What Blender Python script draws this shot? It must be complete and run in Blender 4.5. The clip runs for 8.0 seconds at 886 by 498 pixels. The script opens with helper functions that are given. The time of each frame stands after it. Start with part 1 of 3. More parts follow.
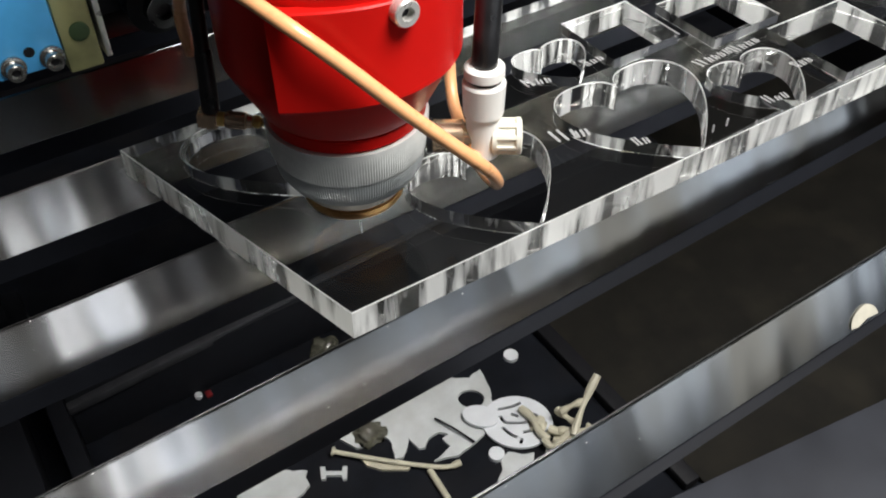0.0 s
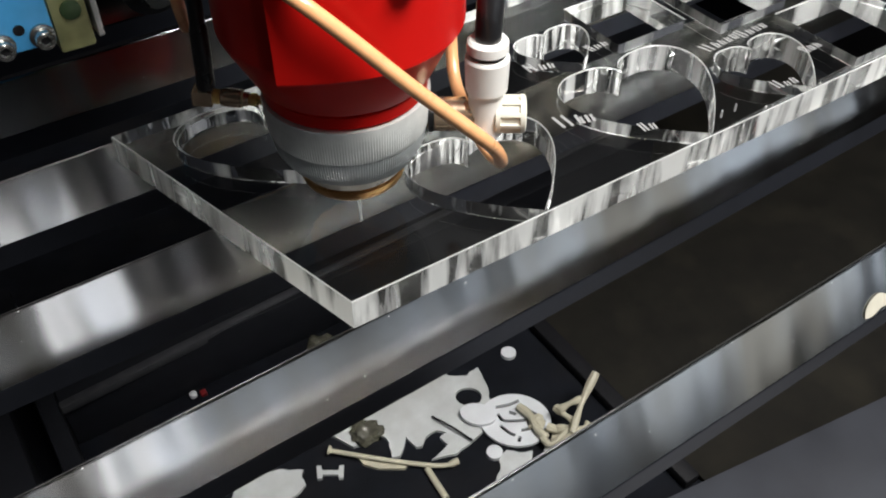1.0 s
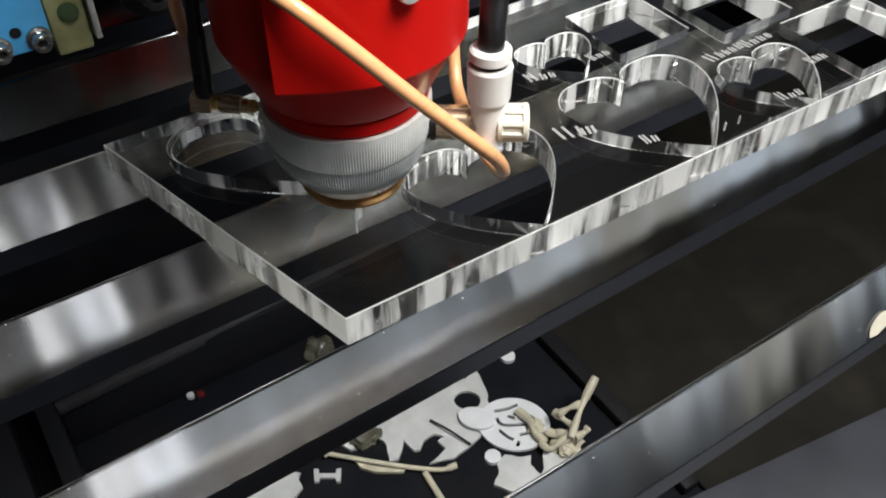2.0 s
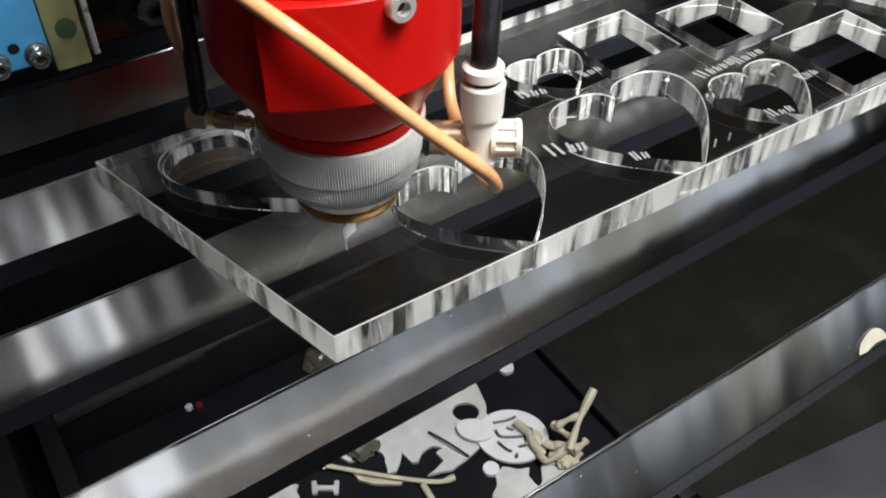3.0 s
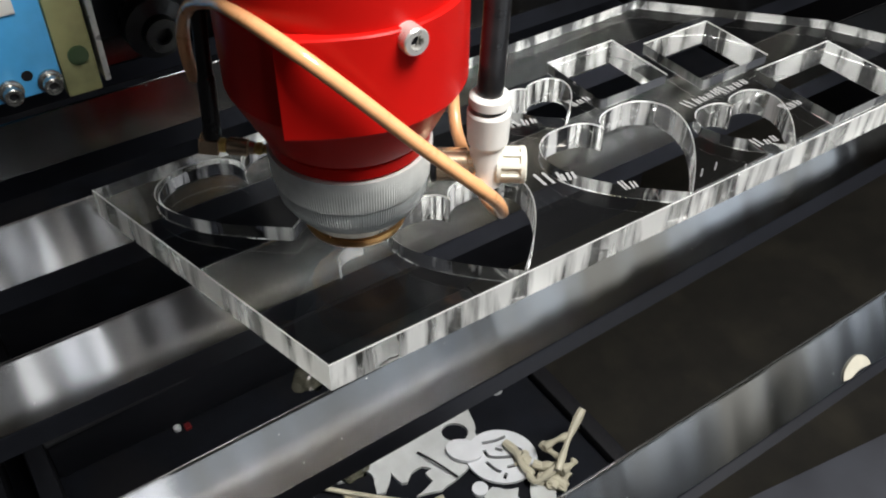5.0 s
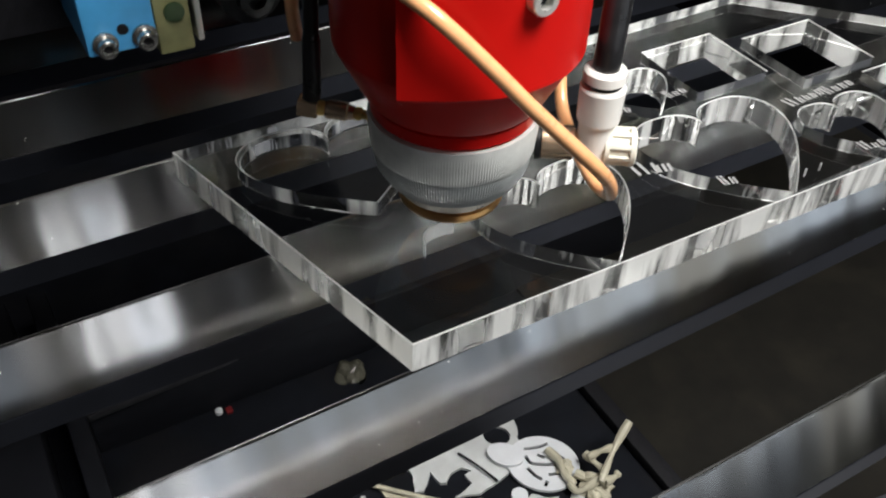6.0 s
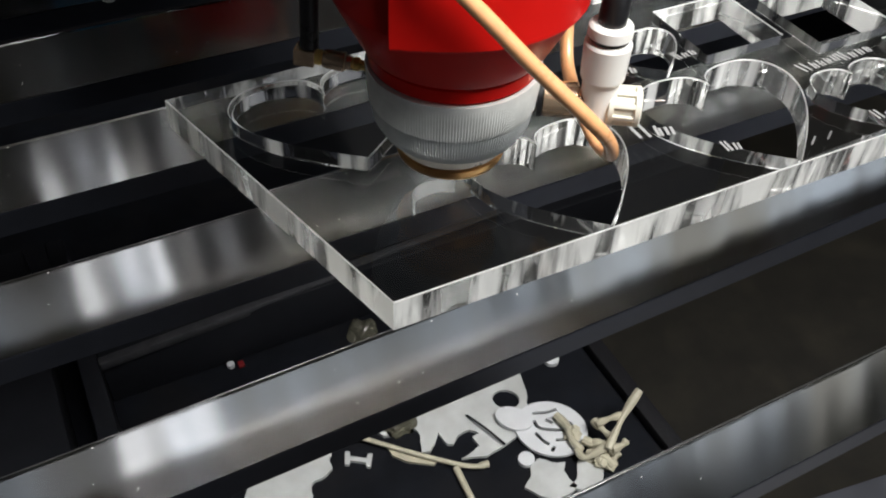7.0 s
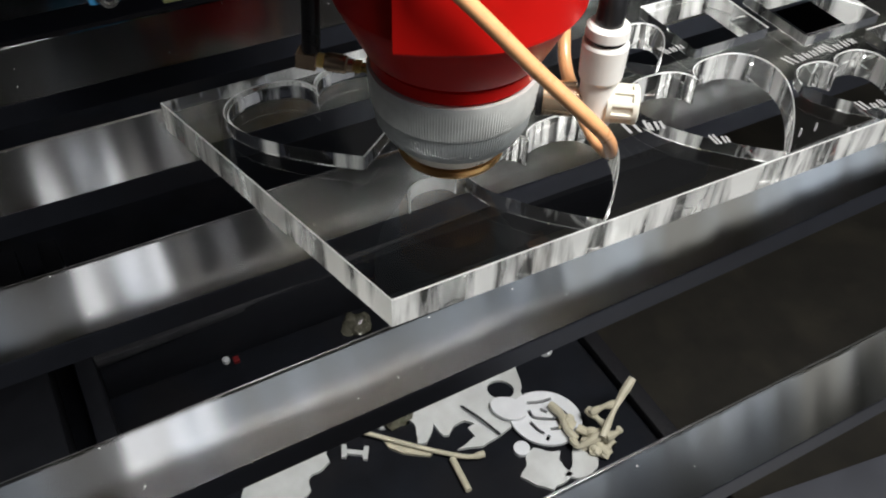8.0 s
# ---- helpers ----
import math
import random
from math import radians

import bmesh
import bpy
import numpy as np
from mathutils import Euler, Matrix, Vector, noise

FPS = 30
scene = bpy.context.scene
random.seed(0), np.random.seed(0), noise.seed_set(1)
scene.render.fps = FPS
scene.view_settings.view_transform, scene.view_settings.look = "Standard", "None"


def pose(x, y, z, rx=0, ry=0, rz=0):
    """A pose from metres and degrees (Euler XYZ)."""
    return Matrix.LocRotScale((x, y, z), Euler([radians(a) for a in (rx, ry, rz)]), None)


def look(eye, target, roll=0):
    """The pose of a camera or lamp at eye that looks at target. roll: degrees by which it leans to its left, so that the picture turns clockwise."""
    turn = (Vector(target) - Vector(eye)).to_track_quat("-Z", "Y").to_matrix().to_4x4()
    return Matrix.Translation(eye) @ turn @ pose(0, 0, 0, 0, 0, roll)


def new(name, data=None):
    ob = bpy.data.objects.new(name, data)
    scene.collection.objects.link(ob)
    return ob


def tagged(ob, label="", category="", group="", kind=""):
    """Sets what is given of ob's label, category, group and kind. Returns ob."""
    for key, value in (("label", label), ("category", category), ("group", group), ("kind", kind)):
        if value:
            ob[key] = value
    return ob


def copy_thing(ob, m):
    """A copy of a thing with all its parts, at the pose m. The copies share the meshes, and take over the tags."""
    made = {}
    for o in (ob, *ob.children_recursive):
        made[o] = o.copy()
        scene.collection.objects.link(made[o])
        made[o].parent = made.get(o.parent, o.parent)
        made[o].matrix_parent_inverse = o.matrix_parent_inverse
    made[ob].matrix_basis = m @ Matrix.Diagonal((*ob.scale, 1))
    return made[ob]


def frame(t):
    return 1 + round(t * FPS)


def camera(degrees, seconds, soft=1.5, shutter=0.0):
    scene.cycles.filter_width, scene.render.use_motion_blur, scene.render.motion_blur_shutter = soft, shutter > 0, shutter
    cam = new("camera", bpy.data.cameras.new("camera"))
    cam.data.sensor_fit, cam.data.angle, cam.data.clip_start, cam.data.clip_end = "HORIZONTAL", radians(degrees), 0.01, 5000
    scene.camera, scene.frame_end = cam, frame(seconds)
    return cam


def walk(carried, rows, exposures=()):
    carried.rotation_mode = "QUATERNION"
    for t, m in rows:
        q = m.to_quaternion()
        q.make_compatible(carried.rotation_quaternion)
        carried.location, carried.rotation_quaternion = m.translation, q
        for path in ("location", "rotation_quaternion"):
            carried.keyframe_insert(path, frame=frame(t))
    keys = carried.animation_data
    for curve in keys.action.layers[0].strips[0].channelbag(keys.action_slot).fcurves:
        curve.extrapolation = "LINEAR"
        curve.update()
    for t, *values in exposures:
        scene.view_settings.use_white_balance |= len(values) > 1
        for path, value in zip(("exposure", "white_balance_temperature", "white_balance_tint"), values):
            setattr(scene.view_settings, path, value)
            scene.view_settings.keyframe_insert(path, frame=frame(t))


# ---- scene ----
cam = camera(52.0, 8.0, soft=2.0, shutter=0.3)
PATH = [
    (0, (-0.065, -0.146, 0.182), (0.716, 1.079, -1.193), -0.7),
    (0.5, (-0.065, -0.144, 0.181), (0.722, 1.083, -1.189), -0.7),
    (1, (-0.065, -0.142, 0.174), (0.726, 1.077, -1.2), -0.5),
    (2.5, (-0.058, -0.136, 0.174), (0.728, 1.082, -1.204), -0.0),
    (3, (-0.057, -0.138, 0.176), (0.734, 1.093, -1.187), -0.2),
    (3.5, (-0.056, -0.139, 0.179), (0.747, 1.101, -1.169), -0.3),
    (4, (-0.057, -0.141, 0.179), (0.762, 1.1, -1.159), -0.1),
    (5.5, (-0.062, -0.133, 0.182), (0.76, 1.109, -1.153), 0.9),
    (6, (-0.068, -0.128, 0.169), (0.691, 1.161, -1.159), 2.0),
    (6.5, (-0.061, -0.132, 0.164), (0.656, 1.149, -1.195), 3.2),
    (7, (-0.058, -0.13, 0.165), (0.627, 1.135, -1.224), 2.5),
    (7.5, (-0.059, -0.13, 0.167), (0.623, 1.123, -1.235), 1.9),
    (8, (-0.06, -0.131, 0.169), (0.636, 1.112, -1.234), 2.1),
]
walk(cam, [(t, look(eye, target, roll)) for t, eye, target, roll in PATH])


# ---------------------------------------------------------------- world and light
world = bpy.data.worlds.new("room_light")
scene.world = world
world.use_nodes = True
world.node_tree.nodes["Background"].inputs[0].default_value = (0.80, 0.88, 1.0, 1)
world.node_tree.nodes["Background"].inputs[1].default_value = 0.04
scene.view_settings.exposure = 0.18


def area_lamp(name, eye, target, sx, sy, watts, colour):
    data = bpy.data.lights.new(name, "AREA")
    data.shape, data.size, data.size_y, data.energy, data.color = "RECTANGLE", sx, sy, watts, colour
    ob = new(name, data)
    ob.matrix_world = look(eye, target)
    return ob


# the unseen ceiling light over the bed
area_lamp("ceiling_light", (0.42, -0.62, 1.55), (0.03, 0.03, 0.03), 0.85, 0.70, 68, (1.0, 0.98, 0.95))
# unseen panels and upright strip on the operator's side, added for bright slat reflections
for wx, wz, wide, high, watts in ((-0.24, 0.32, 0.30, 0.50, 0.17), (0.50, 0.04, 0.80, 0.54, 1.0), (1.74, 0.04, 1.44, 0.54, 3.0)):
    area_lamp("slat_fill_light", (wx, -1.85, wz), (wx, 0.0, wz), wide, high, watts, (0.84, 0.92, 1.0))
area_lamp("slat_streak_lamp", (0.02, -1.30, 0.31), (0.02, 0.0, 0.0), 0.06, 0.54, 0.38, (0.95, 0.97, 1.0))


# ---------------------------------------------------------------- materials
def material(name, base, rough=0.5, metal=0.0, vary=0.12, scale=60.0, bump=0.0, bump_scale=300.0, stretch=(1, 1, 1),
             rough_vary=0.1, coat=0.0, gloss=0.5, bump_detail=3.0, bump_depth=0.001, second=None, second_scale=12.0, second_at=(0.5, 0.7)):
    m = bpy.data.materials.new(name)
    m.use_nodes = True
    nt = m.node_tree
    p = nt.nodes["Principled BSDF"]
    p.inputs["Metallic"].default_value = metal
    p.inputs["Coat Weight"].default_value = coat
    p.inputs["Specular IOR Level"].default_value = gloss
    co = nt.nodes.new("ShaderNodeTexCoord")
    mp = nt.nodes.new("ShaderNodeMapping")
    mp.inputs["Scale"].default_value = stretch
    nt.links.new(co.outputs["Object"], mp.inputs["Vector"])
    fine = nt.nodes.new("ShaderNodeTexNoise")
    fine.inputs["Scale"].default_value, fine.inputs["Detail"].default_value = scale, 6
    nt.links.new(mp.outputs[0], fine.inputs["Vector"])
    ramp = nt.nodes.new("ShaderNodeValToRGB")
    lo, hi = [max(0, c * (1 - vary)) for c in base], [min(1, c * (1 + vary)) for c in base]
    ramp.color_ramp.elements[0].position, ramp.color_ramp.elements[1].position = 0.3, 0.7
    ramp.color_ramp.elements[0].color, ramp.color_ramp.elements[1].color = (*lo, 1), (*hi, 1)
    nt.links.new(fine.outputs["Fac"], ramp.inputs[0])
    colour = ramp.outputs[0]
    if second:
        big = nt.nodes.new("ShaderNodeTexNoise")
        big.inputs["Scale"].default_value, big.inputs["Detail"].default_value = second_scale, 4
        nt.links.new(mp.outputs[0], big.inputs["Vector"])
        mask = nt.nodes.new("ShaderNodeMapRange")
        mask.inputs[1].default_value, mask.inputs[2].default_value = second_at
        nt.links.new(big.outputs["Fac"], mask.inputs[0])
        mix = nt.nodes.new("ShaderNodeMix")
        mix.data_type = "RGBA"
        nt.links.new(mask.outputs[0], mix.inputs["Factor"])
        nt.links.new(colour, mix.inputs["A"])
        mix.inputs["B"].default_value = (*second, 1)
        colour = mix.outputs["Result"]
    nt.links.new(colour, p.inputs["Base Color"])
    rr = nt.nodes.new("ShaderNodeMapRange")
    rr.inputs[3].default_value, rr.inputs[4].default_value = max(0, rough - rough_vary), min(1, rough + rough_vary)
    nt.links.new(fine.outputs["Fac"], rr.inputs[0])
    nt.links.new(rr.outputs[0], p.inputs["Roughness"])
    if bump:
        b_noise = nt.nodes.new("ShaderNodeTexNoise")
        b_noise.inputs["Scale"].default_value, b_noise.inputs["Detail"].default_value = bump_scale, bump_detail
        nt.links.new(mp.outputs[0], b_noise.inputs["Vector"])
        bp = nt.nodes.new("ShaderNodeBump")
        bp.inputs["Strength"].default_value, bp.inputs["Distance"].default_value = bump, bump_depth
        nt.links.new(b_noise.outputs["Fac"], bp.inputs["Height"])
        nt.links.new(bp.outputs[0], p.inputs["Normal"])
    return m


def clear_plastic(name, rough=0.0, bump=0.0, bump_scale=300, stretch=(1, 1, 1), tint=(0.97, 0.985, 0.975), frost=0.0):
    m = material(name, tint, rough, 0, 0.0, 40, bump, bump_scale, stretch, 0.0)
    p = m.node_tree.nodes["Principled BSDF"]
    p.inputs["Transmission Weight"].default_value = 1.0 - frost
    p.inputs["IOR"].default_value = 1.49
    return m


def streaked(name, low, high, scale, stretch, bump, start=0.43, stop=0.53, glow=0.15):
    """Laser-cut acrylic edge: upright streaks, some polished clear, some frosted white to imitate refracted light."""
    m = clear_plastic(name, 0.06, bump, scale, stretch)
    nt = m.node_tree
    p = nt.nodes["Principled BSDF"]
    mp = [n for n in nt.nodes if n.bl_idname == "ShaderNodeMapping"][0]
    tex = nt.nodes.new("ShaderNodeTexNoise")
    tex.inputs["Scale"].default_value, tex.inputs["Detail"].default_value = scale * 0.6, 5
    nt.links.new(mp.outputs[0], tex.inputs["Vector"])
    mr = nt.nodes.new("ShaderNodeMapRange")
    mr.inputs[1].default_value, mr.inputs[2].default_value, mr.inputs[3].default_value, mr.inputs[4].default_value = start, stop, low, high
    nt.links.new(tex.outputs["Fac"], mr.inputs[0])
    nt.links.new(mr.outputs[0], p.inputs["Transmission Weight"])
    # light that travels inside the sheet leaves by the rough cut
    inner, blend, amount = nt.nodes.new("ShaderNodeBsdfTranslucent"), nt.nodes.new("ShaderNodeMixShader"), nt.nodes.new("ShaderNodeMapRange")
    inner.inputs[0].default_value = (0.96, 0.97, 0.92, 1)
    amount.inputs[1].default_value, amount.inputs[2].default_value, amount.inputs[3].default_value, amount.inputs[4].default_value = start, stop, glow, glow * 0.35
    nt.links.new(tex.outputs["Fac"], amount.inputs[0])
    nt.links.new(amount.outputs[0], blend.inputs[0])
    nt.links.new(p.outputs[0], blend.inputs[1])
    nt.links.new(inner.outputs[0], blend.inputs[2])
    nt.links.new(blend.outputs[0], nt.nodes["Material Output"].inputs[0])
    return m


M_CLEAR = clear_plastic("clear_acrylic_face", 0.004)
M_EDGE = streaked("cut_acrylic_edge", 0.45, 1.0, 190, (1, 1, 0.07), 0.50, 0.36, 0.46, 0.03)
M_POLISH = streaked("polished_cut_edge", 0.86, 1.0, 120, (1, 1, 0.07), 0.30, 0.40, 0.50, 0.02)
M_ARRIS = clear_plastic("bright_cut_corner", 0.3, frost=0.30)
M_PLUGARRIS = clear_plastic("rough_cut_corner", 0.4, frost=0.9)
M_RIM = streaked("outer_acrylic_edge", 0.30, 0.99, 160, (1, 1, 0.14), 0.60, 0.44, 0.54, 0.34)
M_KERF = clear_plastic("fresh_cut", 0.05, 0.6, 300, (1, 1, 0.1), frost=0.42)
M_SLAT = material("satin_aluminium", (0.38, 0.39, 0.405), 0.15, 1.0, 0.14, 22, 0.9, 14, (1, 0.35, 0.35), 0.06, bump_detail=3.2, bump_depth=0.0024,
                  second=(0.22, 0.20, 0.17), second_scale=16, second_at=(0.42, 0.62))
nt = M_SLAT.node_tree
dust = nt.nodes.new("ShaderNodeTexNoise")
dust.inputs["Scale"].default_value, dust.inputs["Detail"].default_value = 650, 2
cut_off = nt.nodes.new("ShaderNodeMapRange")
cut_off.inputs[1].default_value, cut_off.inputs[2].default_value = 0.762, 0.785
white = nt.nodes.new("ShaderNodeMix")
white.data_type = "RGBA"
white.inputs["B"].default_value = (0.85, 0.85, 0.82, 1)
shader = nt.nodes["Principled BSDF"]
nt.links.new(nt.nodes["Texture Coordinate"].outputs["Object"], dust.inputs["Vector"])
nt.links.new(dust.outputs["Fac"], cut_off.inputs[0])
nt.links.new(cut_off.outputs[0], white.inputs["Factor"])
nt.links.new(shader.inputs["Base Color"].links[0].from_socket, white.inputs["A"])
nt.links.new(white.outputs["Result"], shader.inputs["Base Color"])
flip = nt.nodes.new("ShaderNodeMath")
flip.operation = "SUBTRACT"
flip.inputs[0].default_value = 1.0
nt.links.new(cut_off.outputs[0], flip.inputs[1])
nt.links.new(flip.outputs[0], shader.inputs["Metallic"])
# the lip is the slats' own metal; its dark reflection is painted in
M_LIP = material("dark_reflection_aluminium", (0.055, 0.06, 0.075), 0.32, 0.9, 0.2, 30, 0.2, 40, second=(0.04, 0.04, 0.045), second_scale=14)
# hidden slat backs, coloured darker to dim what the neighbouring slats mirror
M_SLATBACK = material("dull_aluminium_darkened", (0.15, 0.15, 0.155), 0.35, 0.9, 0.2, 30, 0.1, 200, second=(0.11, 0.11, 0.108), second_scale=14)
M_RED = material("red_anodised_metal", (0.50, 0.008, 0.006), 0.30, 0.0, 0.03, 60, rough_vary=0.03, gloss=0.12)
M_RING = material("grey_knurled_aluminium", (0.66, 0.68, 0.66), 0.42, 0.1, 0.08, 300, 0.05, 700)
M_RINGLOW = material("smooth_grey_aluminium", (0.44, 0.47, 0.47), 0.34, 0.35, 0.08, 300)
M_WHITEMETAL = material("pale_turned_metal", (0.8, 0.76, 0.68), 0.3, 0.7, 0.05, 300)
M_BRASS = material("worn_brass", (0.62, 0.36, 0.14), 0.32, 1.0, 0.12, 200, 0.05, 500, second=(0.40, 0.20, 0.08), second_scale=80)
M_GOLD = material("gold_plated_connector", (0.90, 0.66, 0.22), 0.3, 0.7, 0.1, 300)
M_STEEL = material("zinc_plated_steel", (0.80, 0.79, 0.75), 0.3, 0.65, 0.1, 300, 0.04, 600)
# darker zinc for the carriage screws: the shade they stand in is painted
M_SCREW = material("shaded_zinc_steel", (0.42, 0.42, 0.40), 0.25, 0.95, 0.2, 300, 0.05, 500)
M_NICKEL = material("nickel_plated_brass", (0.78, 0.58, 0.40), 0.24, 0.85, 0.08, 200)
M_WHITE = material("white_moulded_plastic", (0.80, 0.79, 0.75), 0.35, 0, 0.03, 200, coat=0.1)
M_CREAM = material("ivory_moulded_plastic", (0.66, 0.64, 0.55), 0.55, 0, 0.04, 200)
M_BLACK = material("black_rubber_hose", (0.012, 0.012, 0.013), 0.3, 0, 0.3, 200)
M_ORANGE = material("orange_plastic_tube", (0.84, 0.42, 0.19), 0.3, 0, 0.08, 300, coat=0.8)
M_BLUE = material("blue_anodised_block", (0.07, 0.36, 0.70), 0.4, 0.0, 0.06, 200)
M_OLIVE = material("olive_chromate_plate", (0.34, 0.33, 0.15), 0.45, 0.1, 0.15, 90, second=(0.14, 0.15, 0.07), second_scale=40)
M_GREEN = material("dark_green_plug", (0.03, 0.06, 0.02), 0.5)
M_BLACKMETAL = material("black_powder_coat", (0.010, 0.010, 0.012), 0.6, 0.0, 0.3, 300, 0.1, 900, gloss=0.2)
M_PAN = material("dark_steel_pan", (0.006, 0.007, 0.010), 0.8, 0.0, 0.4, 30, 0.1, 200, second=(0.010, 0.010, 0.012), second_scale=14, gloss=0.12)
M_PLATE = material("brown_sooty_plate", (0.011, 0.010, 0.008), 0.8, 0.0, 0.25, 40, 0.1, 200, second=(0.018, 0.016, 0.012), second_scale=16, gloss=0.15)
M_SCRAP = material("dusty_white_acrylic", (0.53, 0.55, 0.55), 0.5, 0, 0.1, 60, second=(0.45, 0.46, 0.45), second_scale=20)
M_SCRAPWHITE = material("white_acrylic_scrap", (0.68, 0.70, 0.73), 0.45, 0, 0.05, 60)
M_TAN = material("yellowed_plastic_strip", (0.50, 0.47, 0.36), 0.5, 0, 0.15, 80)
M_STICKER = material("cream_paper_sticker", (0.42, 0.40, 0.33), 0.7, 0, 0.08, 300)
M_ENGRAVE = material("frosted_engraving", (0.27, 0.27, 0.27), 0.8, 0, 0.1, 500)
M_RAIL = material("dark_grey_paint", (0.012, 0.013, 0.017), 0.6, 0.0, 0.2, 60, 0.05, 300, gloss=0.25)
M_LID = material("blue_grey_lid_paint", (0.034, 0.037, 0.046), 0.5, 0.0, 0.2, 25, 0.05, 300, second=(0.022, 0.023, 0.028), second_scale=9)
# lighter grey that paints the light caught by the rail's edge
M_LIT_EDGE = material("lit_edge_grey_steel", (0.10, 0.10, 0.11), 0.35, 0.5, 0.2, 60, 0.05, 300)
M_REDBIT = material("red_plastic", (0.16, 0.01, 0.012), 0.4)
M_FILM = clear_plastic("crumpled_film", 0.15, tint=(0.36, 0.35, 0.27), frost=0.25)
M_WALL = material("painted_wall", (0.10, 0.10, 0.105), 0.8, 0, 0.06, 4)


# ---------------------------------------------------------------- mesh helpers
def part(name, bm, mat, parent=None, label="", smooth=True, sharp=35):
    me = bpy.data.meshes.new(name)
    bmesh.ops.recalc_face_normals(bm, faces=bm.faces)
    for e in bm.edges:
        if len(e.link_faces) == 2 and e.calc_face_angle(0) > radians(sharp):
            e.smooth = False
    for f in bm.faces:
        f.smooth = smooth
    bm.to_mesh(me)
    bm.free()
    for m in mat if isinstance(mat, (list, tuple)) else [mat]:
        me.materials.append(m)
    ob = new(name, me)
    if parent:
        ob.parent = parent
    if label:
        ob["label"] = label
    return ob


def empty(name, at=(0, 0, 0)):
    ob = new(name)
    ob.location = at
    return ob


def box(lo, hi, bevel=0.0, bm=None):
    bm = bm or bmesh.new()
    got = bmesh.ops.create_cube(bm, size=1, matrix=Matrix.Translation([(a + b) / 2 for a, b in zip(lo, hi)]) @ Matrix.Diagonal([b - a for a, b in zip(lo, hi)] + [1]))
    if bevel:
        es = {e for v in got["verts"] for e in v.link_edges}
        bmesh.ops.bevel(bm, geom=list(es), offset=bevel, segments=2, affect="EDGES", profile=0.5)
    return bm


def lathe(profile, n=64, m=None, teeth=None, bm=None):
    """A body of revolution round z from (radius, z) pairs. teeth: (first, last, count, depth) knurls rows first..last."""
    bm = bm or bmesh.new()
    rows = []
    for k, (r, z) in enumerate(profile):
        row = []
        for i in range(n):
            rr = r
            if teeth and teeth[0] <= k <= teeth[1] and i % 2:
                rr = r - teeth[2]
            a = 2 * math.pi * i / n
            row.append(bm.verts.new((rr * math.cos(a), rr * math.sin(a), z)))
        rows.append(row)
    for a, b in zip(rows, rows[1:]):
        for i in range(n):
            bm.faces.new((a[i], a[(i + 1) % n], b[(i + 1) % n], b[i]))
    bm.faces.new(rows[0][::-1])
    bm.faces.new(rows[-1])
    if m:
        bmesh.ops.transform(bm, matrix=m, verts=[v for row in rows for v in row])
    return bm


def smooth_line(points, steps=8):
    """A Catmull-Rom line through the points."""
    p = [Vector(q) for q in points]
    p = [2 * p[0] - p[1]] + p + [2 * p[-1] - p[-2]]
    out = []
    for a, b, c, d in zip(p, p[1:], p[2:], p[3:]):
        for i in range(steps):
            t = i / steps
            out.append(0.5 * (2 * b + (c - a) * t + (2 * a - 5 * b + 4 * c - d) * t * t + (3 * b - a - 3 * c + d) * t ** 3))
    out.append(p[-2])
    return out


def sweep(line, radius, n=14, bm=None):
    bm = bm or bmesh.new()
    rows, up = [], Vector((0.3, 0.2, 1)).normalized()
    for i, q in enumerate(line):
        d = (line[min(i + 1, len(line) - 1)] - line[max(i - 1, 0)]).normalized()
        side = d.cross(up).normalized()
        up = side.cross(d).normalized()
        r = radius(i / (len(line) - 1)) if callable(radius) else radius
        rows.append([bm.verts.new(q + r * (math.cos(2 * math.pi * k / n) * side + math.sin(2 * math.pi * k / n) * up)) for k in range(n)])
    for a, b in zip(rows, rows[1:]):
        for k in range(n):
            bm.faces.new((a[k], a[(k + 1) % n], b[(k + 1) % n], b[k]))
    bm.faces.new(rows[0][::-1])
    bm.faces.new(rows[-1])
    return bm


def plate(loops, z0, z1, bevel=0.0):
    """A flat plate between z0 and z1: the first loop is its outline, the others are holes through it."""
    cu = bpy.data.curves.new("outline", "CURVE")
    cu.dimensions, cu.fill_mode = "2D", "BOTH"
    cu.extrude = (z1 - z0) / 2 - bevel
    cu.bevel_depth, cu.bevel_resolution, cu.offset = bevel, 0, -bevel
    for loop in loops:
        sp = cu.splines.new("POLY")
        sp.points.add(len(loop) - 1)
        for q, (x, y) in zip(sp.points, loop):
            q.co = (x, y, 0, 1)
        sp.use_cyclic_u = True
    ob = new("outline", cu)
    me = bpy.data.meshes.new_from_object(ob.evaluated_get(bpy.context.evaluated_depsgraph_get()))
    bpy.data.objects.remove(ob)
    bpy.data.curves.remove(cu)
    bm = bmesh.new()
    bm.from_mesh(me)
    bpy.data.meshes.remove(me)
    bmesh.ops.remove_doubles(bm, verts=bm.verts, dist=1e-6)
    bmesh.ops.translate(bm, verts=bm.verts, vec=(0, 0, (z0 + z1) / 2))
    for f in bm.faces:
        f.normal_update()
        f.material_index = 0 if abs(f.normal.z) > 0.95 else 1 if abs(f.normal.z) < 0.2 or not bevel else 3 if f.normal.z > 0 else 1
    return bm


def cubic(a, b, c, d, n):
    return [tuple((1 - t) ** 3 * p + 3 * (1 - t) ** 2 * t * q + 3 * (1 - t) * t * t * r + t ** 3 * s for p, q, r, s in zip(a, b, c, d)) for t in [i / n for i in range(n)]]


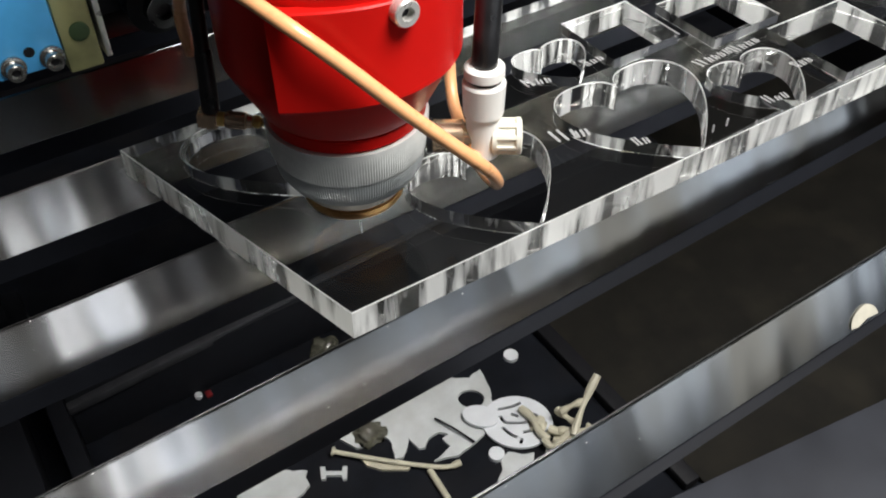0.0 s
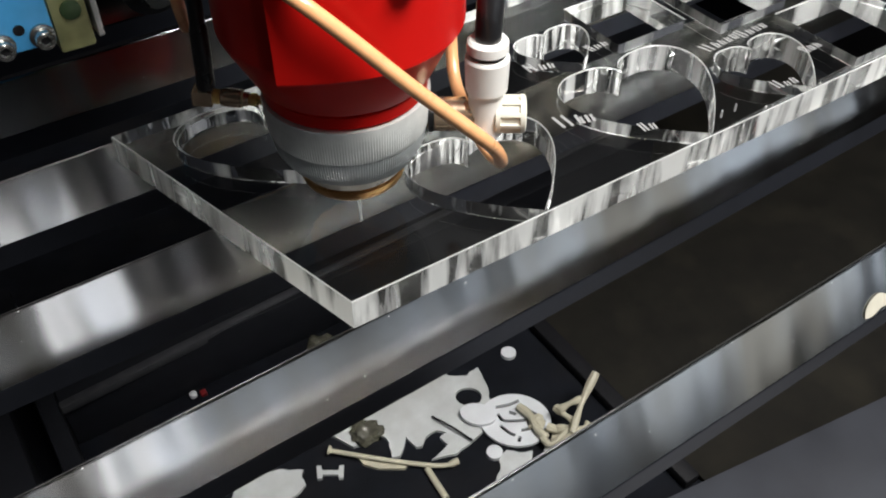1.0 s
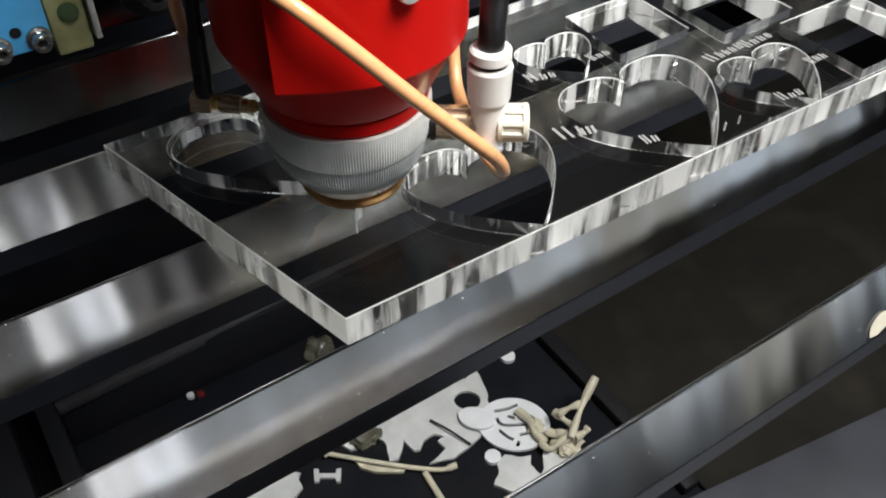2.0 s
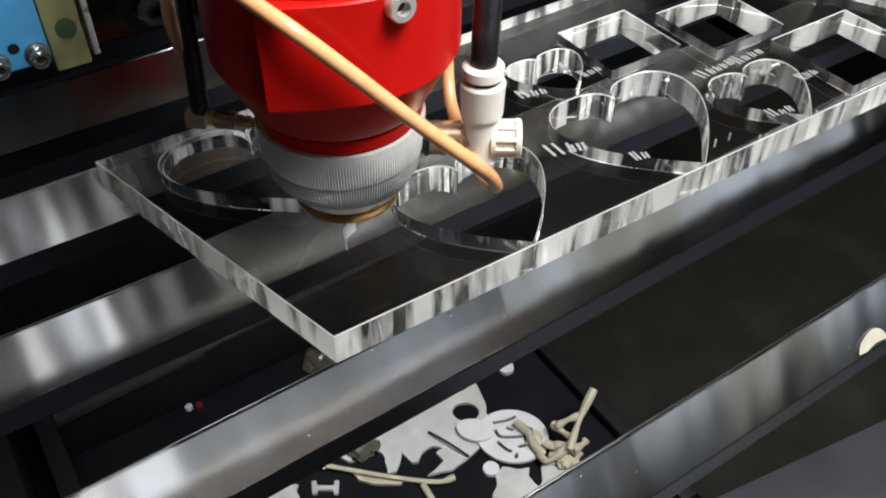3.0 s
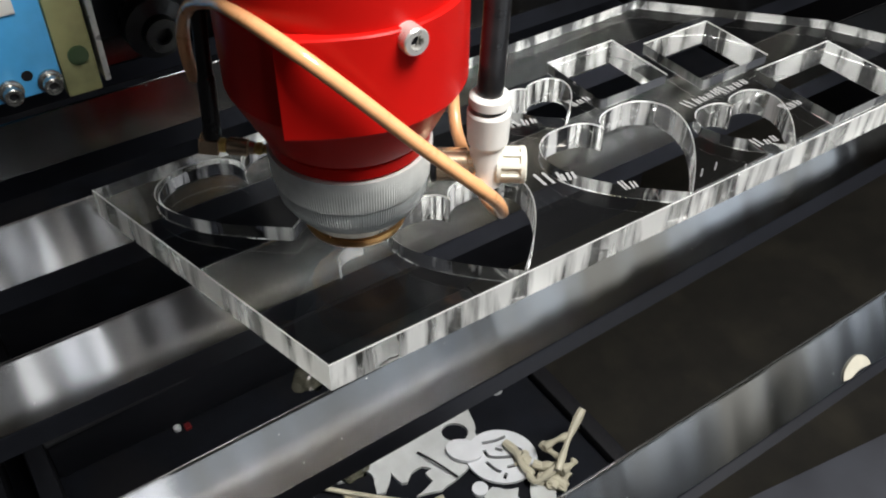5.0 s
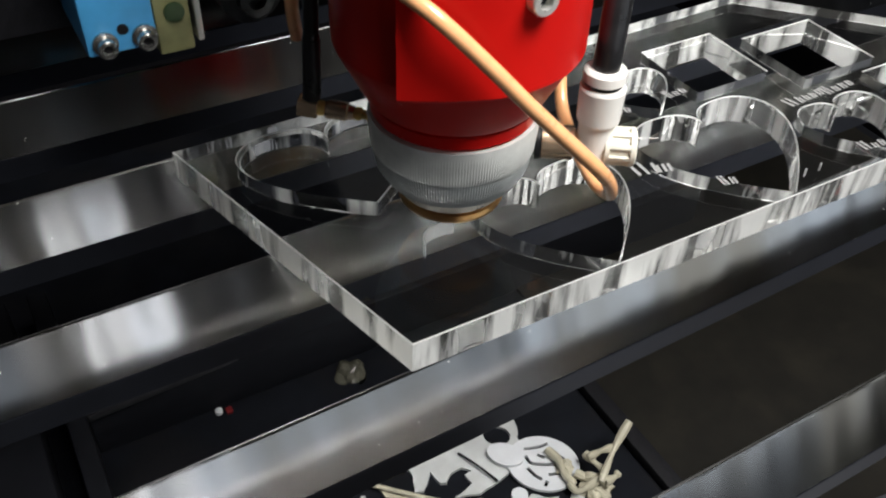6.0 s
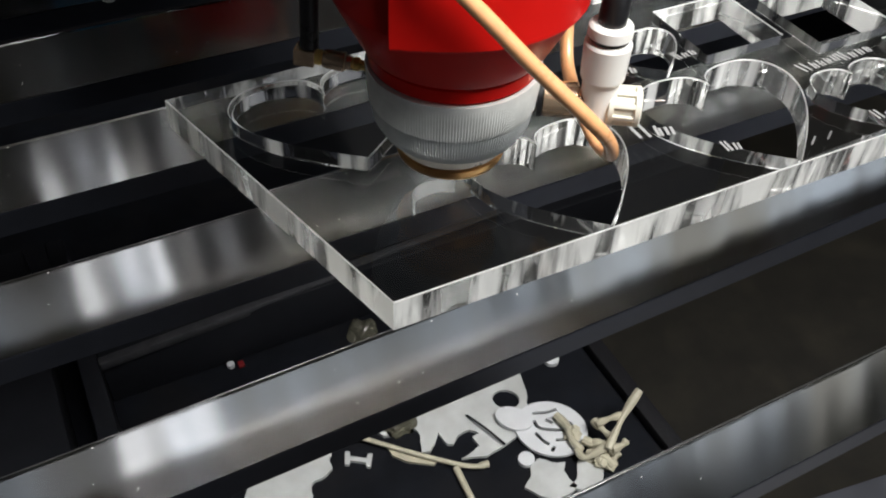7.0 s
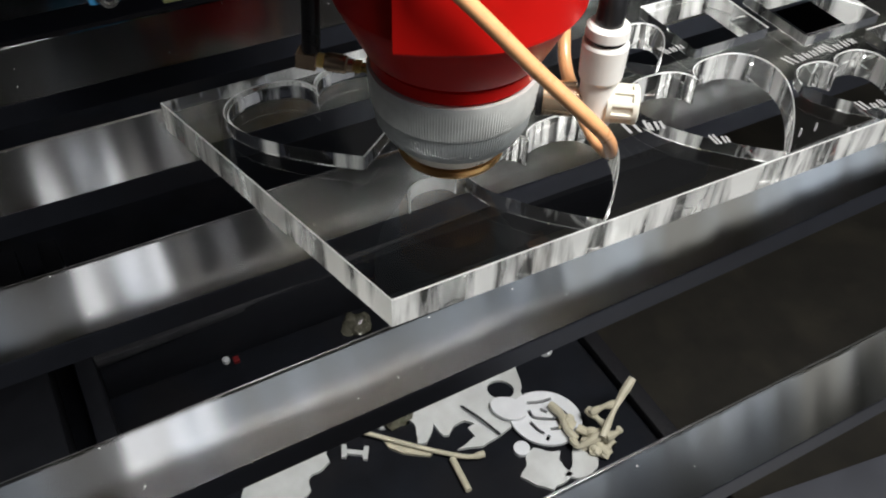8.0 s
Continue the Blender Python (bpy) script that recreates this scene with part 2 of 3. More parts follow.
def heart(cx, tip, half, peak, notch, n=14, grow=0.0):
    """A heart's outline that points to -y, from the notch round by the +x side."""
    half, peak, tip, notch = half + grow, peak + grow, tip - 1.3 * grow, notch + 0.6 * grow
    wide = tip + 0.75 * (peak - tip)
    side = cubic((0, notch), (0.04 * half, notch + 0.85 * (peak - notch)), (0.26 * half, peak), (0.52 * half, peak), n)
    side += cubic((0.52 * half, peak), (0.8 * half, peak), (half, wide + 0.55 * (peak - wide)), (half, wide), n)
    side += cubic((half, wide), (half, wide - 0.35 * (wide - tip)), (0.42 * half, tip + 0.26 * (wide - tip)), (0, tip), n)
    return [(cx + x, y) for x, y in side] + [(cx, tip)] + [(cx - x, y) for x, y in side[:0:-1]]


def ellipse(cx, cy, a, b, turn=0, n=24):
    c, s = math.cos(radians(turn)), math.sin(radians(turn))
    return [(cx + a * math.cos(t) * c - b * math.sin(t) * s, cy + a * math.cos(t) * s + b * math.sin(t) * c) for t in [2 * math.pi * i / n for i in range(n)]]


# ---------------------------------------------------------------- the room and the machine's housing
FLOOR = -0.511
bm = box((-0.75, -0.75, FLOOR - 0.01), (0.95, 1.05, FLOOR))
tagged(part("floor", bm, M_PAN), "dark steel bottom pan of the cutting machine", "floor", kind="structure")
for name, lo, hi in (("wall_west", (-0.79, -0.79, FLOOR - 0.01), (-0.75, 1.09, 0.02)), ("wall_east", (0.95, -0.79, FLOOR - 0.01), (0.99, 1.09, 0.02)),
                     ("wall_south", (-0.75, -0.79, FLOOR - 0.01), (0.95, -0.75, -0.42)), ("wall_north", (-0.75, 1.05, FLOOR - 0.01), (0.95, 1.09, 0.35))):
    tagged(part(name, box(lo, hi, 0.004), M_BLACKMETAL), "black sheet-metal side of the machine housing", "machine wall", kind="structure")
for name, lo, hi in (("wall_1", (-2.6, -2.6, -0.95), (-2.5, 2.6, 2.0)), ("wall_2", (2.5, -2.6, -0.95), (2.6, 2.6, 2.0)),
                     ("wall_3", (-2.5, -2.6, -0.95), (2.5, -2.5, 2.0)), ("wall_4", (-2.5, 2.5, -0.95), (2.5, 2.6, 2.0)),
                     ("ground", (-2.6, -2.6, -1.0), (2.6, 2.6, -0.95)), ("ceiling", (-2.6, -2.6, 2.0), (2.6, 2.6, 2.05))):
    tagged(part(name, box(lo, hi), M_WALL), "plain grey painted workshop wall", "room", kind="structure")

# ---------------------------------------------------------------- slats of the cutting bed
SLAT_PITCH = 0.0567


def strip_mesh(prof, seed):
    """A long strip along x with the given (y, z) profile and slightly uneven faces."""
    bm = bmesh.new()
    rows, n = [], 90
    for i in range(n + 1):
        x = -0.60 + 1.45 * i / n
        dy, dz = 0.0003 * noise.noise((x * 6, 0, seed)), 0.0003 * min(0, noise.noise((x * 14, 3, seed)))
        rows.append([bm.verts.new((x, y + dy, z + dz)) for y, z in prof])
    for p, q in zip(rows, rows[1:]):
        for k in range(len(prof)):
            bm.faces.new((p[k], p[(k + 1) % len(prof)], q[(k + 1) % len(prof)], q[k]))
    bm.faces.new(rows[0])
    bm.faces.new(rows[-1][::-1])
    return bm


slat = tagged(empty("bed_slat", (0, -0.001, 0)), "worn ridged aluminium support slat of the cutting bed", "slat", "slats of the cutting bed")
part("front_face", strip_mesh([(0.0002, -0.0002), (-0.0001, 0.0), (-0.0005, -0.0005), (-0.0094, -0.0160), (-0.0082, -0.0164), (0.0003, -0.0012)], 1), M_SLAT, slat, sharp=6)
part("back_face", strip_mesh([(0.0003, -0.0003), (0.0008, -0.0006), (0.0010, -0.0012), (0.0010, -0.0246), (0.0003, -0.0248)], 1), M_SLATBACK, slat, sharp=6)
part("front_lip", strip_mesh([(-0.0095, -0.0161), (-0.0096, -0.0166), (-0.0094, -0.0248), (-0.0080, -0.0248), (-0.0082, -0.0165)], 1), M_LIP, slat, "lower lip of the slat, dark reflection put into its colour", sharp=6)
# loose slats: each lies slightly askew in its row
SKEW = {-1: (-0.0546, 0.83, -0.004), 0: (0.0005, 1.7, 0), 1: (0.0559, 0.58, 0), 2: (0.1126, 0.45, 0)}
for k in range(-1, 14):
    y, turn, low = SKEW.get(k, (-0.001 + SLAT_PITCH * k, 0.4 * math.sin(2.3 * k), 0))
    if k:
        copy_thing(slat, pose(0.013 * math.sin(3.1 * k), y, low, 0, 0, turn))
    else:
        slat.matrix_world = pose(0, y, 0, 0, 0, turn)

# ---------------------------------------------------------------- the clear acrylic sheet and what is cut in it
THICK = 0.010
OUTLINE = [(0, 0), (0.276, 0.0), (0.249, 0.0515), (0.1978, 0.1049), (-0.0272, 0.1011)]
HEARTS = {"h1": (0.0165, 0.0525, 0.0285, 0.0965, 0.0875), "h2": (0.0615, 0.0012, 0.0235, 0.0445, 0.0380), "h3": (0.1255, 0.0012, 0.0270, 0.0495, 0.0415),
          "h4": (0.1715, 0.0008, 0.0172, 0.0330, 0.0275), "h5": (0.1185, 0.0535, 0.0142, 0.0772, 0.0740)}
SQUARES = [(0.136, 0.0555, 0.167, 0.085), (0.1755, 0.0455, 0.2085, 0.0765), (0.197, 0.0045, 0.236, 0.040)]


def square(x0, y0, x1, y1):
    return [(x0, y0), (x1, y0), (x1, y1), (x0, y1)]


holes = [heart(*HEARTS["h1"], grow=0.0003)] + [heart(*HEARTS[k]) for k in ("h2", "h3", "h4", "h5")] + [square(*q) for q in SQUARES]
bm = plate([OUTLINE] + holes, 0.0, THICK, 0.0003)
for f in bm.faces:
    if f.material_index == 1:
        c = f.calc_center_median()
        for a, b in zip(OUTLINE, OUTLINE[1:] + OUTLINE[:1]):
            d = Vector((b[0] - a[0], b[1] - a[1], 0)).normalized()
            if abs(d.x * (c.y - a[1]) - d.y * (c.x - a[0])) < 0.0005:
                f.material_index = 2
        if any(x0 - 0.001 < c.x < x1 + 0.001 and y0 - 0.001 < c.y < y1 + 0.001 for x0, y0, x1, y1 in SQUARES):
            f.material_index = 4
sheet = part("acrylic_sheet", bm, [M_CLEAR, M_EDGE, M_RIM, M_ARRIS, M_POLISH], sharp=20)
tagged(sheet, "clear acrylic sheet with heart and square cutouts on the slats", "acrylic sheet")
sheet.visible_shadow = False
plug = part("acrylic_heart", plate([heart(*HEARTS["h1"], grow=-0.0003)], -0.0012, THICK - 0.0012, 0.0004), [M_CLEAR, M_EDGE, M_RIM, M_PLUGARRIS], sharp=20)
tagged(plug, "clear acrylic heart cut loose inside the sheet", "acrylic heart")
plug.visible_shadow = False

# ---------------------------------------------------------------- the laser head
AXIS = Vector((0.0327, 0.0339, 0))
U, N = Vector((0.83, -0.557, 0)).normalized(), Vector((-0.557, -0.83, 0)).normalized()


def at(u, n, z):
    return U * u + N * n + Vector((0, 0, z))


TURNED = Matrix((U, -N, Vector((0, 0, 1)))).transposed().to_4x4()
head = tagged(empty("laser_head", AXIS), "red anodised laser head with grey knurled lens ring", "laser head")
part("body", lathe([(0.0195, 0.0478), (0.0206, 0.0488), (0.0208, 0.0520), (0.0202, 0.0523), (0.0202, 0.0528), (0.0216, 0.0532), (0.0222, 0.0540), (0.0272, 0.0640), (0.0288, 0.0674), (0.0290, 0.0682),
                    (0.0290, 0.0898), (0.0286, 0.0906), (0.0282, 0.0912), (0.0282, 0.19)], 128), M_RED, head, "red anodised tapered body", sharp=14)


def shell(r0, r1, z0, z1, a0, a1, n=60, flat_from=180):
    """A part of a cylinder's wall between two angles (degrees), flattened before the angle -flat_from."""
    bm = bmesh.new()
    prof = [(r0, z0 - 0.0005), (r1 - 0.0004, z0 - 0.0005), (r1, z0 + 0.0002), (r1, z1 - 0.0004), (r1 - 0.0004, z1), (r0, z1)]
    rows = []
    for i in range(n + 1):
        deg = a0 + (a1 - a0) * i / n
        a, flat = radians(deg), radians(min(0, deg + flat_from))
        grow = 1 + 0.55 * (1 / math.cos(flat) - 1)
        rows.append([bm.verts.new((r * grow * math.cos(a), r * grow * math.sin(a), z)) for r, z in prof])
    for p, q in zip(rows, rows[1:]):
        for k in range(len(prof)):
            bm.faces.new((p[k], p[(k + 1) % len(prof)], q[(k + 1) % len(prof)], q[k]))
    bm.faces.new(rows[0])
    bm.faces.new(rows[-1][::-1])
    return bm


part("cover", shell(0.0270, 0.0299, 0.0676, 0.0915, -142, 60, flat_from=110), M_RED, head, "raised red cover with a sharp upright edge", sharp=20)
part("knurled_ring", lathe([(0.0165, 0.0376), (0.0204, 0.0378), (0.0208, 0.0388), (0.0213, 0.0470), (0.0211, 0.0478), (0.0185, 0.0480)], 380, teeth=(1, 3, 0.00026)), M_RING, head, "grey finely knurled ring", sharp=60)
part("lower_ring", lathe([(0.0128, 0.0270), (0.0143, 0.0272), (0.0176, 0.0294), (0.0196, 0.0330), (0.0202, 0.0368), (0.0202, 0.0378), (0.015, 0.038)], 380, teeth=(2, 5, 0.00022)), M_RINGLOW, head, "darker grey tapered lower ring", sharp=60)
part("collar", lathe([(0.010, 0.0242), (0.0136, 0.0244), (0.0141, 0.0250), (0.0141, 0.0268), (0.010, 0.0272)], 96), M_WHITEMETAL, head, "pale turned metal collar")
part("nozzle_disc", lathe([(0.002, 0.0210), (0.0115, 0.0208), (0.0135, 0.0212), (0.0139, 0.0222), (0.0135, 0.0232), (0.0115, 0.0240), (0.002, 0.0240)], 180, teeth=(2, 4, 0.00012)), M_BRASS, head, "worn brass nozzle disc")
part("nozzle_tip", lathe([(0.0012, 0.0165), (0.0022, 0.0166), (0.0060, 0.0210), (0.0060, 0.0215)], 48), M_BRASS, head, "brass nozzle tip")

bolt_at = at(0.0172, 0.0246, 0.0890)
away = at(0.0172, 0.0246, 0).normalized()
bolt_turn = Matrix.Translation(bolt_at - away * 0.003) @ away.to_track_quat("Z", "Y").to_matrix().to_4x4()
bm = lathe([(0.0031, 0.0), (0.0031, 0.0050), (0.0028, 0.0054), (0.0016, 0.0054), (0.0015, 0.0036), (0.0003, 0.0035)], 6 * 8, m=bolt_turn)
cap = part("cap_screw", bm, M_STEEL, head, "zinc-plated hex socket cap screw")
# black hexagon painted in for the shade inside the socket
bm = lathe([(0.0013, 0.0), (0.0013, 0.0037)], 6, m=bolt_turn)
part("hex_socket", bm, M_BLACKMETAL, cap)

# push-in air fitting with its hose
ELBOW = at(0.0353, 0, 0.0388)
along = Matrix.Translation(at(0, 0, 0.0390)) @ TURNED @ pose(0, 0, 0, 0, 90, 0)
fitting = part("air_fitting", lathe([(0.0043, 0.0336), (0.0045, 0.0340), (0.0045, 0.0462), (0.0042, 0.0466)], 40, m=Matrix.Translation(at(0.0353, 0, 0))), M_WHITE, head, "white push-in elbow air fitting", sharp=18)
part("upper_barrel", lathe([(0.0050, 0.0462), (0.0053, 0.0470), (0.0056, 0.0556), (0.0053, 0.0562), (0.0046, 0.0564)], 40, m=Matrix.Translation(at(0.0353, 0, 0))), M_WHITE, fitting, sharp=18)
part("release_collar", lathe([(0.0044, 0.0576), (0.0052, 0.0578), (0.0052, 0.0588), (0.0051, 0.0602), (0.0045, 0.0608), (0.0040, 0.0608)], 40, m=Matrix.Translation(at(0.0353, 0, 0))), M_WHITE, fitting, sharp=18)
nut = part("cap_nut", lathe([(0.0036, 0.0375), (0.0050, 0.0377), (0.0050, 0.0388), (0.0041, 0.0390), (0.0041, 0.0438), (0.0050, 0.0440), (0.0050, 0.0451), (0.0044, 0.0455), (0.0030, 0.0455)], 40, m=along),
           M_CREAM, head, "ribbed ivory cap nut", sharp=25)
for k in range(9):
    rib = box((0.0036, -0.0006, 0.0384), (0.0049, 0.0006, 0.0444), 0.0001)
    bmesh.ops.transform(rib, matrix=along @ pose(0, 0, 0, 0, 0, 40 * k), verts=rib.verts)
    part("rib", rib, M_CREAM, nut)
part("seal_ring", lathe([(0.0030, 0.0205), (0.0047, 0.0207), (0.0047, 0.0219), (0.0030, 0.0221)], 36, m=along), M_BLACK, head, "black rubber seal ring")
# black ring stands in for the shade in the gap under the collar
part("collar_gap", lathe([(0.0040, 0.0560), (0.0042, 0.0566), (0.0047, 0.0569), (0.0047, 0.0578), (0.0040, 0.0580)], 36, m=Matrix.Translation(at(0.0353, 0, 0))), M_BLACK, fitting, "black ring painting the shaded gap under the release collar")
part("threaded_stub", lathe([(0.0034, 0.0180), (0.0034, 0.0220), (0.0044, 0.0222), (0.0044, 0.0300), (0.0034, 0.0304), (0.0034, 0.034)], 6 * 6, m=along), M_NICKEL, head, "nickel-plated brass stub")
hose = smooth_line([at(0.0353, 0, 0.060), at(0.0356, -0.001, 0.068), at(0.0364, -0.006, 0.082), at(0.0368, -0.014, 0.10), at(0.035, -0.03, 0.13), at(0.02, -0.06, 0.17)])
part("air_hose", sweep(hose, 0.0033, 20), M_BLACK, head, "black air hose")

# brass cable connector on the other side
left = Matrix.Translation(at(0, 0, 0.0408)) @ TURNED @ pose(0, 0, 0, 0, -84, 0)
part("gold_stub", lathe([(0.0012, 0.0190), (0.0016, 0.0200), (0.0016, 0.0212), (0.0012, 0.0216), (0.0012, 0.0228), (0.0017, 0.0232), (0.0017, 0.0245), (0.0012, 0.0248)], 24, m=left), M_GOLD, head, "gold-plated threaded stub")
part("cable_connector", lathe([(0.0012, 0.0246), (0.0017, 0.0250), (0.0019, 0.0264), (0.0024, 0.0268), (0.0024, 0.0312), (0.0021, 0.0320), (0.0016, 0.0324)], 6 * 4, m=left), M_NICKEL, head, "nickel hexagonal cable connector")
part("gold_collar", lathe([(0.0015, 0.0323), (0.0019, 0.0325), (0.0019, 0.0339), (0.0015, 0.0341)], 24, m=left), M_GOLD, head)
part("angle_block", lathe([(0.0027, 0.0340), (0.0029, 0.0342), (0.0029, 0.0388), (0.0027, 0.0391)], 4, m=left @ pose(0, 0, 0, 0, 0, 45)), M_NICKEL, head, "brass right-angle block", sharp=20)
cable = smooth_line([at(-0.0352, 0, 0.047), at(-0.0348, -0.001, 0.056), at(-0.0342, -0.003, 0.075), at(-0.0335, -0.008, 0.10), at(-0.033, -0.02, 0.14)])
part("sensor_cable", sweep(cable, lambda t: 0.0023 if t < 0.35 else 0.0019, 16), M_BLACK, head, "black sensor cable")

# the thin orange tube that loops in front of the head
loop = smooth_line([at(-0.0400, -0.010, 0.058), at(-0.0402, -0.008, 0.066), at(-0.0391, -0.006, 0.0745), at(-0.0345, 0, 0.0832), at(-0.0257, 0.012, 0.0902), at(-0.0184, 0.022, 0.0927),
                    at(-0.0041, 0.034, 0.0899), at(0.0067, 0.034, 0.0803), at(0.0184, 0.031, 0.0672), at(0.0316, 0.027, 0.0528), at(0.0369, 0.0225, 0.0445), at(0.0387, 0.017, 0.0368),
                    at(0.0371, 0.012, 0.0343), at(0.0349, 0.008, 0.0348), at(0.0327, 0.003, 0.0360), at(0.0281, -0.010, 0.0398), at(0.0266, -0.018, 0.0450), at(0.0262, -0.024, 0.056), at(0.0262, -0.028, 0.075)])
tube = part("orange_tube", sweep(loop, 0.0017, 14), M_ORANGE, head, "thin orange plastic tube looped round the head")

# ---------------------------------------------------------------- the carriage behind the head
carriage = tagged(empty("carriage", (0, 0, 0)), "black carriage with blue bearing block and olive plate", "machine carriage")
block = part("blue_block", box((-0.0385, 0.1155, 0.0365), (-0.0185, 0.150, 0.085), 0.0012), M_BLUE, carriage, "blue anodised bearing block")
for x in (-0.0333, -0.0222):
    spin = Matrix.Translation((x, 0.1155, 0.0402)) @ pose(0, 0, 0, 90, 0, 0)
    screw = part("screw", lathe([(0.0027, 0.0008), (0.0027, 0.0044), (0.0024, 0.0048), (0.0016, 0.0048), (0.0015, 0.0036), (0.0002, 0.0036)], 36, m=spin), M_SCREW, carriage, "zinc-plated cap screw")
    part("washer", lathe([(0.0036, 0.0), (0.0036, 0.0009), (0.0030, 0.0012), (0.0020, 0.0012)], 36, m=spin), M_SCREW, screw, "spring washer, darkened as if in shade")
    # the socket's inner shade is a black hexagon
    part("hex_socket", lathe([(0.0013, 0.0), (0.0013, 0.0038)], 6, m=spin), M_BLACKMETAL, screw)
# no real hole: a black disc gives its shade
part("screw_hole", lathe([(0.0016, -0.002), (0.0016, 0.0002)], 20, m=Matrix.Translation((-0.0278, 0.1155, 0.0435)) @ pose(0, 0, 0, 90, 0, 0)), M_BLACKMETAL, block)
part("label_plate", box((-0.0365, 0.1150, 0.0625), (-0.0255, 0.1156, 0.0800), 0.0002), M_WHITE, block, "blank white label")
olive = part("olive_plate", box((-0.0180, 0.1185, 0.031), (-0.0075, 0.128, 0.12), 0.0008), M_OLIVE, carriage, "olive chromated mounting plate")
part("green_plug", lathe([(0.0030, 0.0), (0.0030, 0.0008), (0.0024, 0.0010)], 28, m=Matrix.Translation((-0.0122, 0.1186, 0.0440)) @ pose(0, 0, 0, 90, 0, 0)), M_GREEN, olive, "dark green round plug")
part("edge_strip", box((-0.0066, 0.1170, 0.034), (-0.0048, 0.128, 0.12), 0.0003), M_STEEL, carriage, "bare metal edge strip")
part("back_plate", box((-0.062, 0.1500, 0.030), (0.060, 0.162, 0.16), 0.001), M_BLACKMETAL, carriage)
part("arm", box((0.004, 0.060, 0.088), (0.052, 0.150, 0.16), 0.002), M_BLACKMETAL, carriage)
part("guide_wheel", lathe([(0.004, 0.0), (0.010, 0.0005), (0.0105, 0.002), (0.0105, 0.010), (0.006, 0.012), (0.0058, 0.016), (0.003, 0.0162), (0.0028, 0.013)], 40, m=Matrix.Translation((0.018, 0.1500, 0.034)) @ pose(0, 0, 0, 90, 0, 0)), M_BLACK, carriage, "black guide wheel")


# ---------------------------------------------------------------- the gantry beam behind the carriage
bm = box((-0.70, 0.170, 0.034), (0.70, 0.250, 0.30), 0.003)
box((-0.70, 0.163, 0.050), (0.70, 0.1695, 0.062), 0.001, bm)
tagged(part("gantry_beam", bm, M_BLACKMETAL), "black powder-coated gantry beam across the machine", "beam")

# ---------------------------------------------------------------- what lies on the slats
torn = [(0.0060 * math.cos(radians(a)), 0.0050 * math.sin(radians(a)) + 0.0003 * noise.noise((a * 0.02, 4, 1))) for a in range(0, 181, 10)] + [(-0.0030, -0.0004), (0.0012, 0.0006)]
bm = plate([torn], 0.0, 0.00025)
bmesh.ops.transform(bm, matrix=pose(0.1360, -0.0615, -0.0192, 60.3, 0, 0.83) @ pose(0, 0, 0.0003), verts=bm.verts)
tagged(part("paper_sticker", bm, [M_STICKER, M_STICKER]), "torn cream paper sticker on an aluminium slat", "sticker")

# ---------------------------------------------------------------- frame and scraps on the bottom pan
pan_frame = tagged(empty("pan_frame", (0, 0, 0)), "dark grey painted steel frame on the pan", "machine frame")
for name, lo, hi in (("long_rail", (-0.083, 0.432, -0.50), (0.60, 0.470, -0.45)), ("cross_rail", (-0.100, -0.30, -0.49), (-0.083, 0.60, -0.45)), ("side_panel", (-0.45, -0.30, -0.50), (-0.120, 0.60, -0.45))):
    bm = box((lo[0], lo[1], FLOOR), hi, 0.003)
    part(name, bm, M_RAIL, pan_frame)
# strip added along the rail to draw its lit edge
lit_edge = box((0.0, 0.0, -0.010), (0.66, 0.009, 0.0), 0.002)
bmesh.ops.transform(lit_edge, matrix=pose(-0.083, 0.4245, -0.448, 0, 0, 3.2), verts=lit_edge.verts)
part("rail_lit_edge", lit_edge, M_LIT_EDGE, pan_frame, "top edge of the rail, coloured lighter as if lit")
tagged(part("tray_wall", box((0.336, 0.10, FLOOR), (0.352, 0.330, FLOOR + 0.012), 0.002), M_BLACKMETAL), "black raised edge of the scrap tray", "tray edge")
tagged(part("sooty_plate", box((0.354, 0.01, FLOOR), (0.93, 0.60, FLOOR + 0.006), 0.002), M_PLATE), "sooty brown steel plate on the pan", "steel plate")


drawer = tagged(empty("drawer_box", (0.26, -0.002, FLOOR)), "dark blue-grey painted metal box under the slats", "drawer box")
drawer.rotation_euler = (0, 0, radians(-7.8))
part("body", box((-0.107, -0.447, 0.0), (0.617, -0.003, 0.257), 0.003), M_RAIL, drawer)
part("lid", box((-0.11, -0.45, 0.2572), (0.62, 0.0, 0.2612), 0.0015), M_LID, drawer, "flat painted lid with a folded edge")


def scrap(name, loops, mat, label, z=0.0, thick=0.003, category="acrylic scrap"):
    ob = part(name, plate(loops, FLOOR + z, FLOOR + z + thick), [mat, mat], sharp=30)
    return tagged(ob, label, category, "scraps on the pan")


def ragged(loop, size, seed):
    """A loop with finely uneven edges."""
    out = []
    for k, (a, b) in enumerate(zip(loop, loop[1:] + loop[:1])):
        for i in range(4):
            t = i / 4
            x, y = a[0] + (b[0] - a[0]) * t, a[1] + (b[1] - a[1]) * t
            out.append((x + size * noise.noise((x * 90, y * 90, seed)), y + size * noise.noise((x * 90, y * 90, seed + 7))))
    return out


def bent_slot(cx, cy, r, a0, a1, w, n=10):
    """The outline of a curved slot of width w."""
    out = [(cx + (r + w) * math.cos(radians(a0 + (a1 - a0) * i / n)), cy + (r + w) * math.sin(radians(a0 + (a1 - a0) * i / n))) for i in range(n + 1)]
    return out + [(cx + (r - w) * math.cos(radians(a1 + (a0 - a1) * i / n)), cy + (r - w) * math.sin(radians(a1 + (a0 - a1) * i / n))) for i in range(n + 1)]


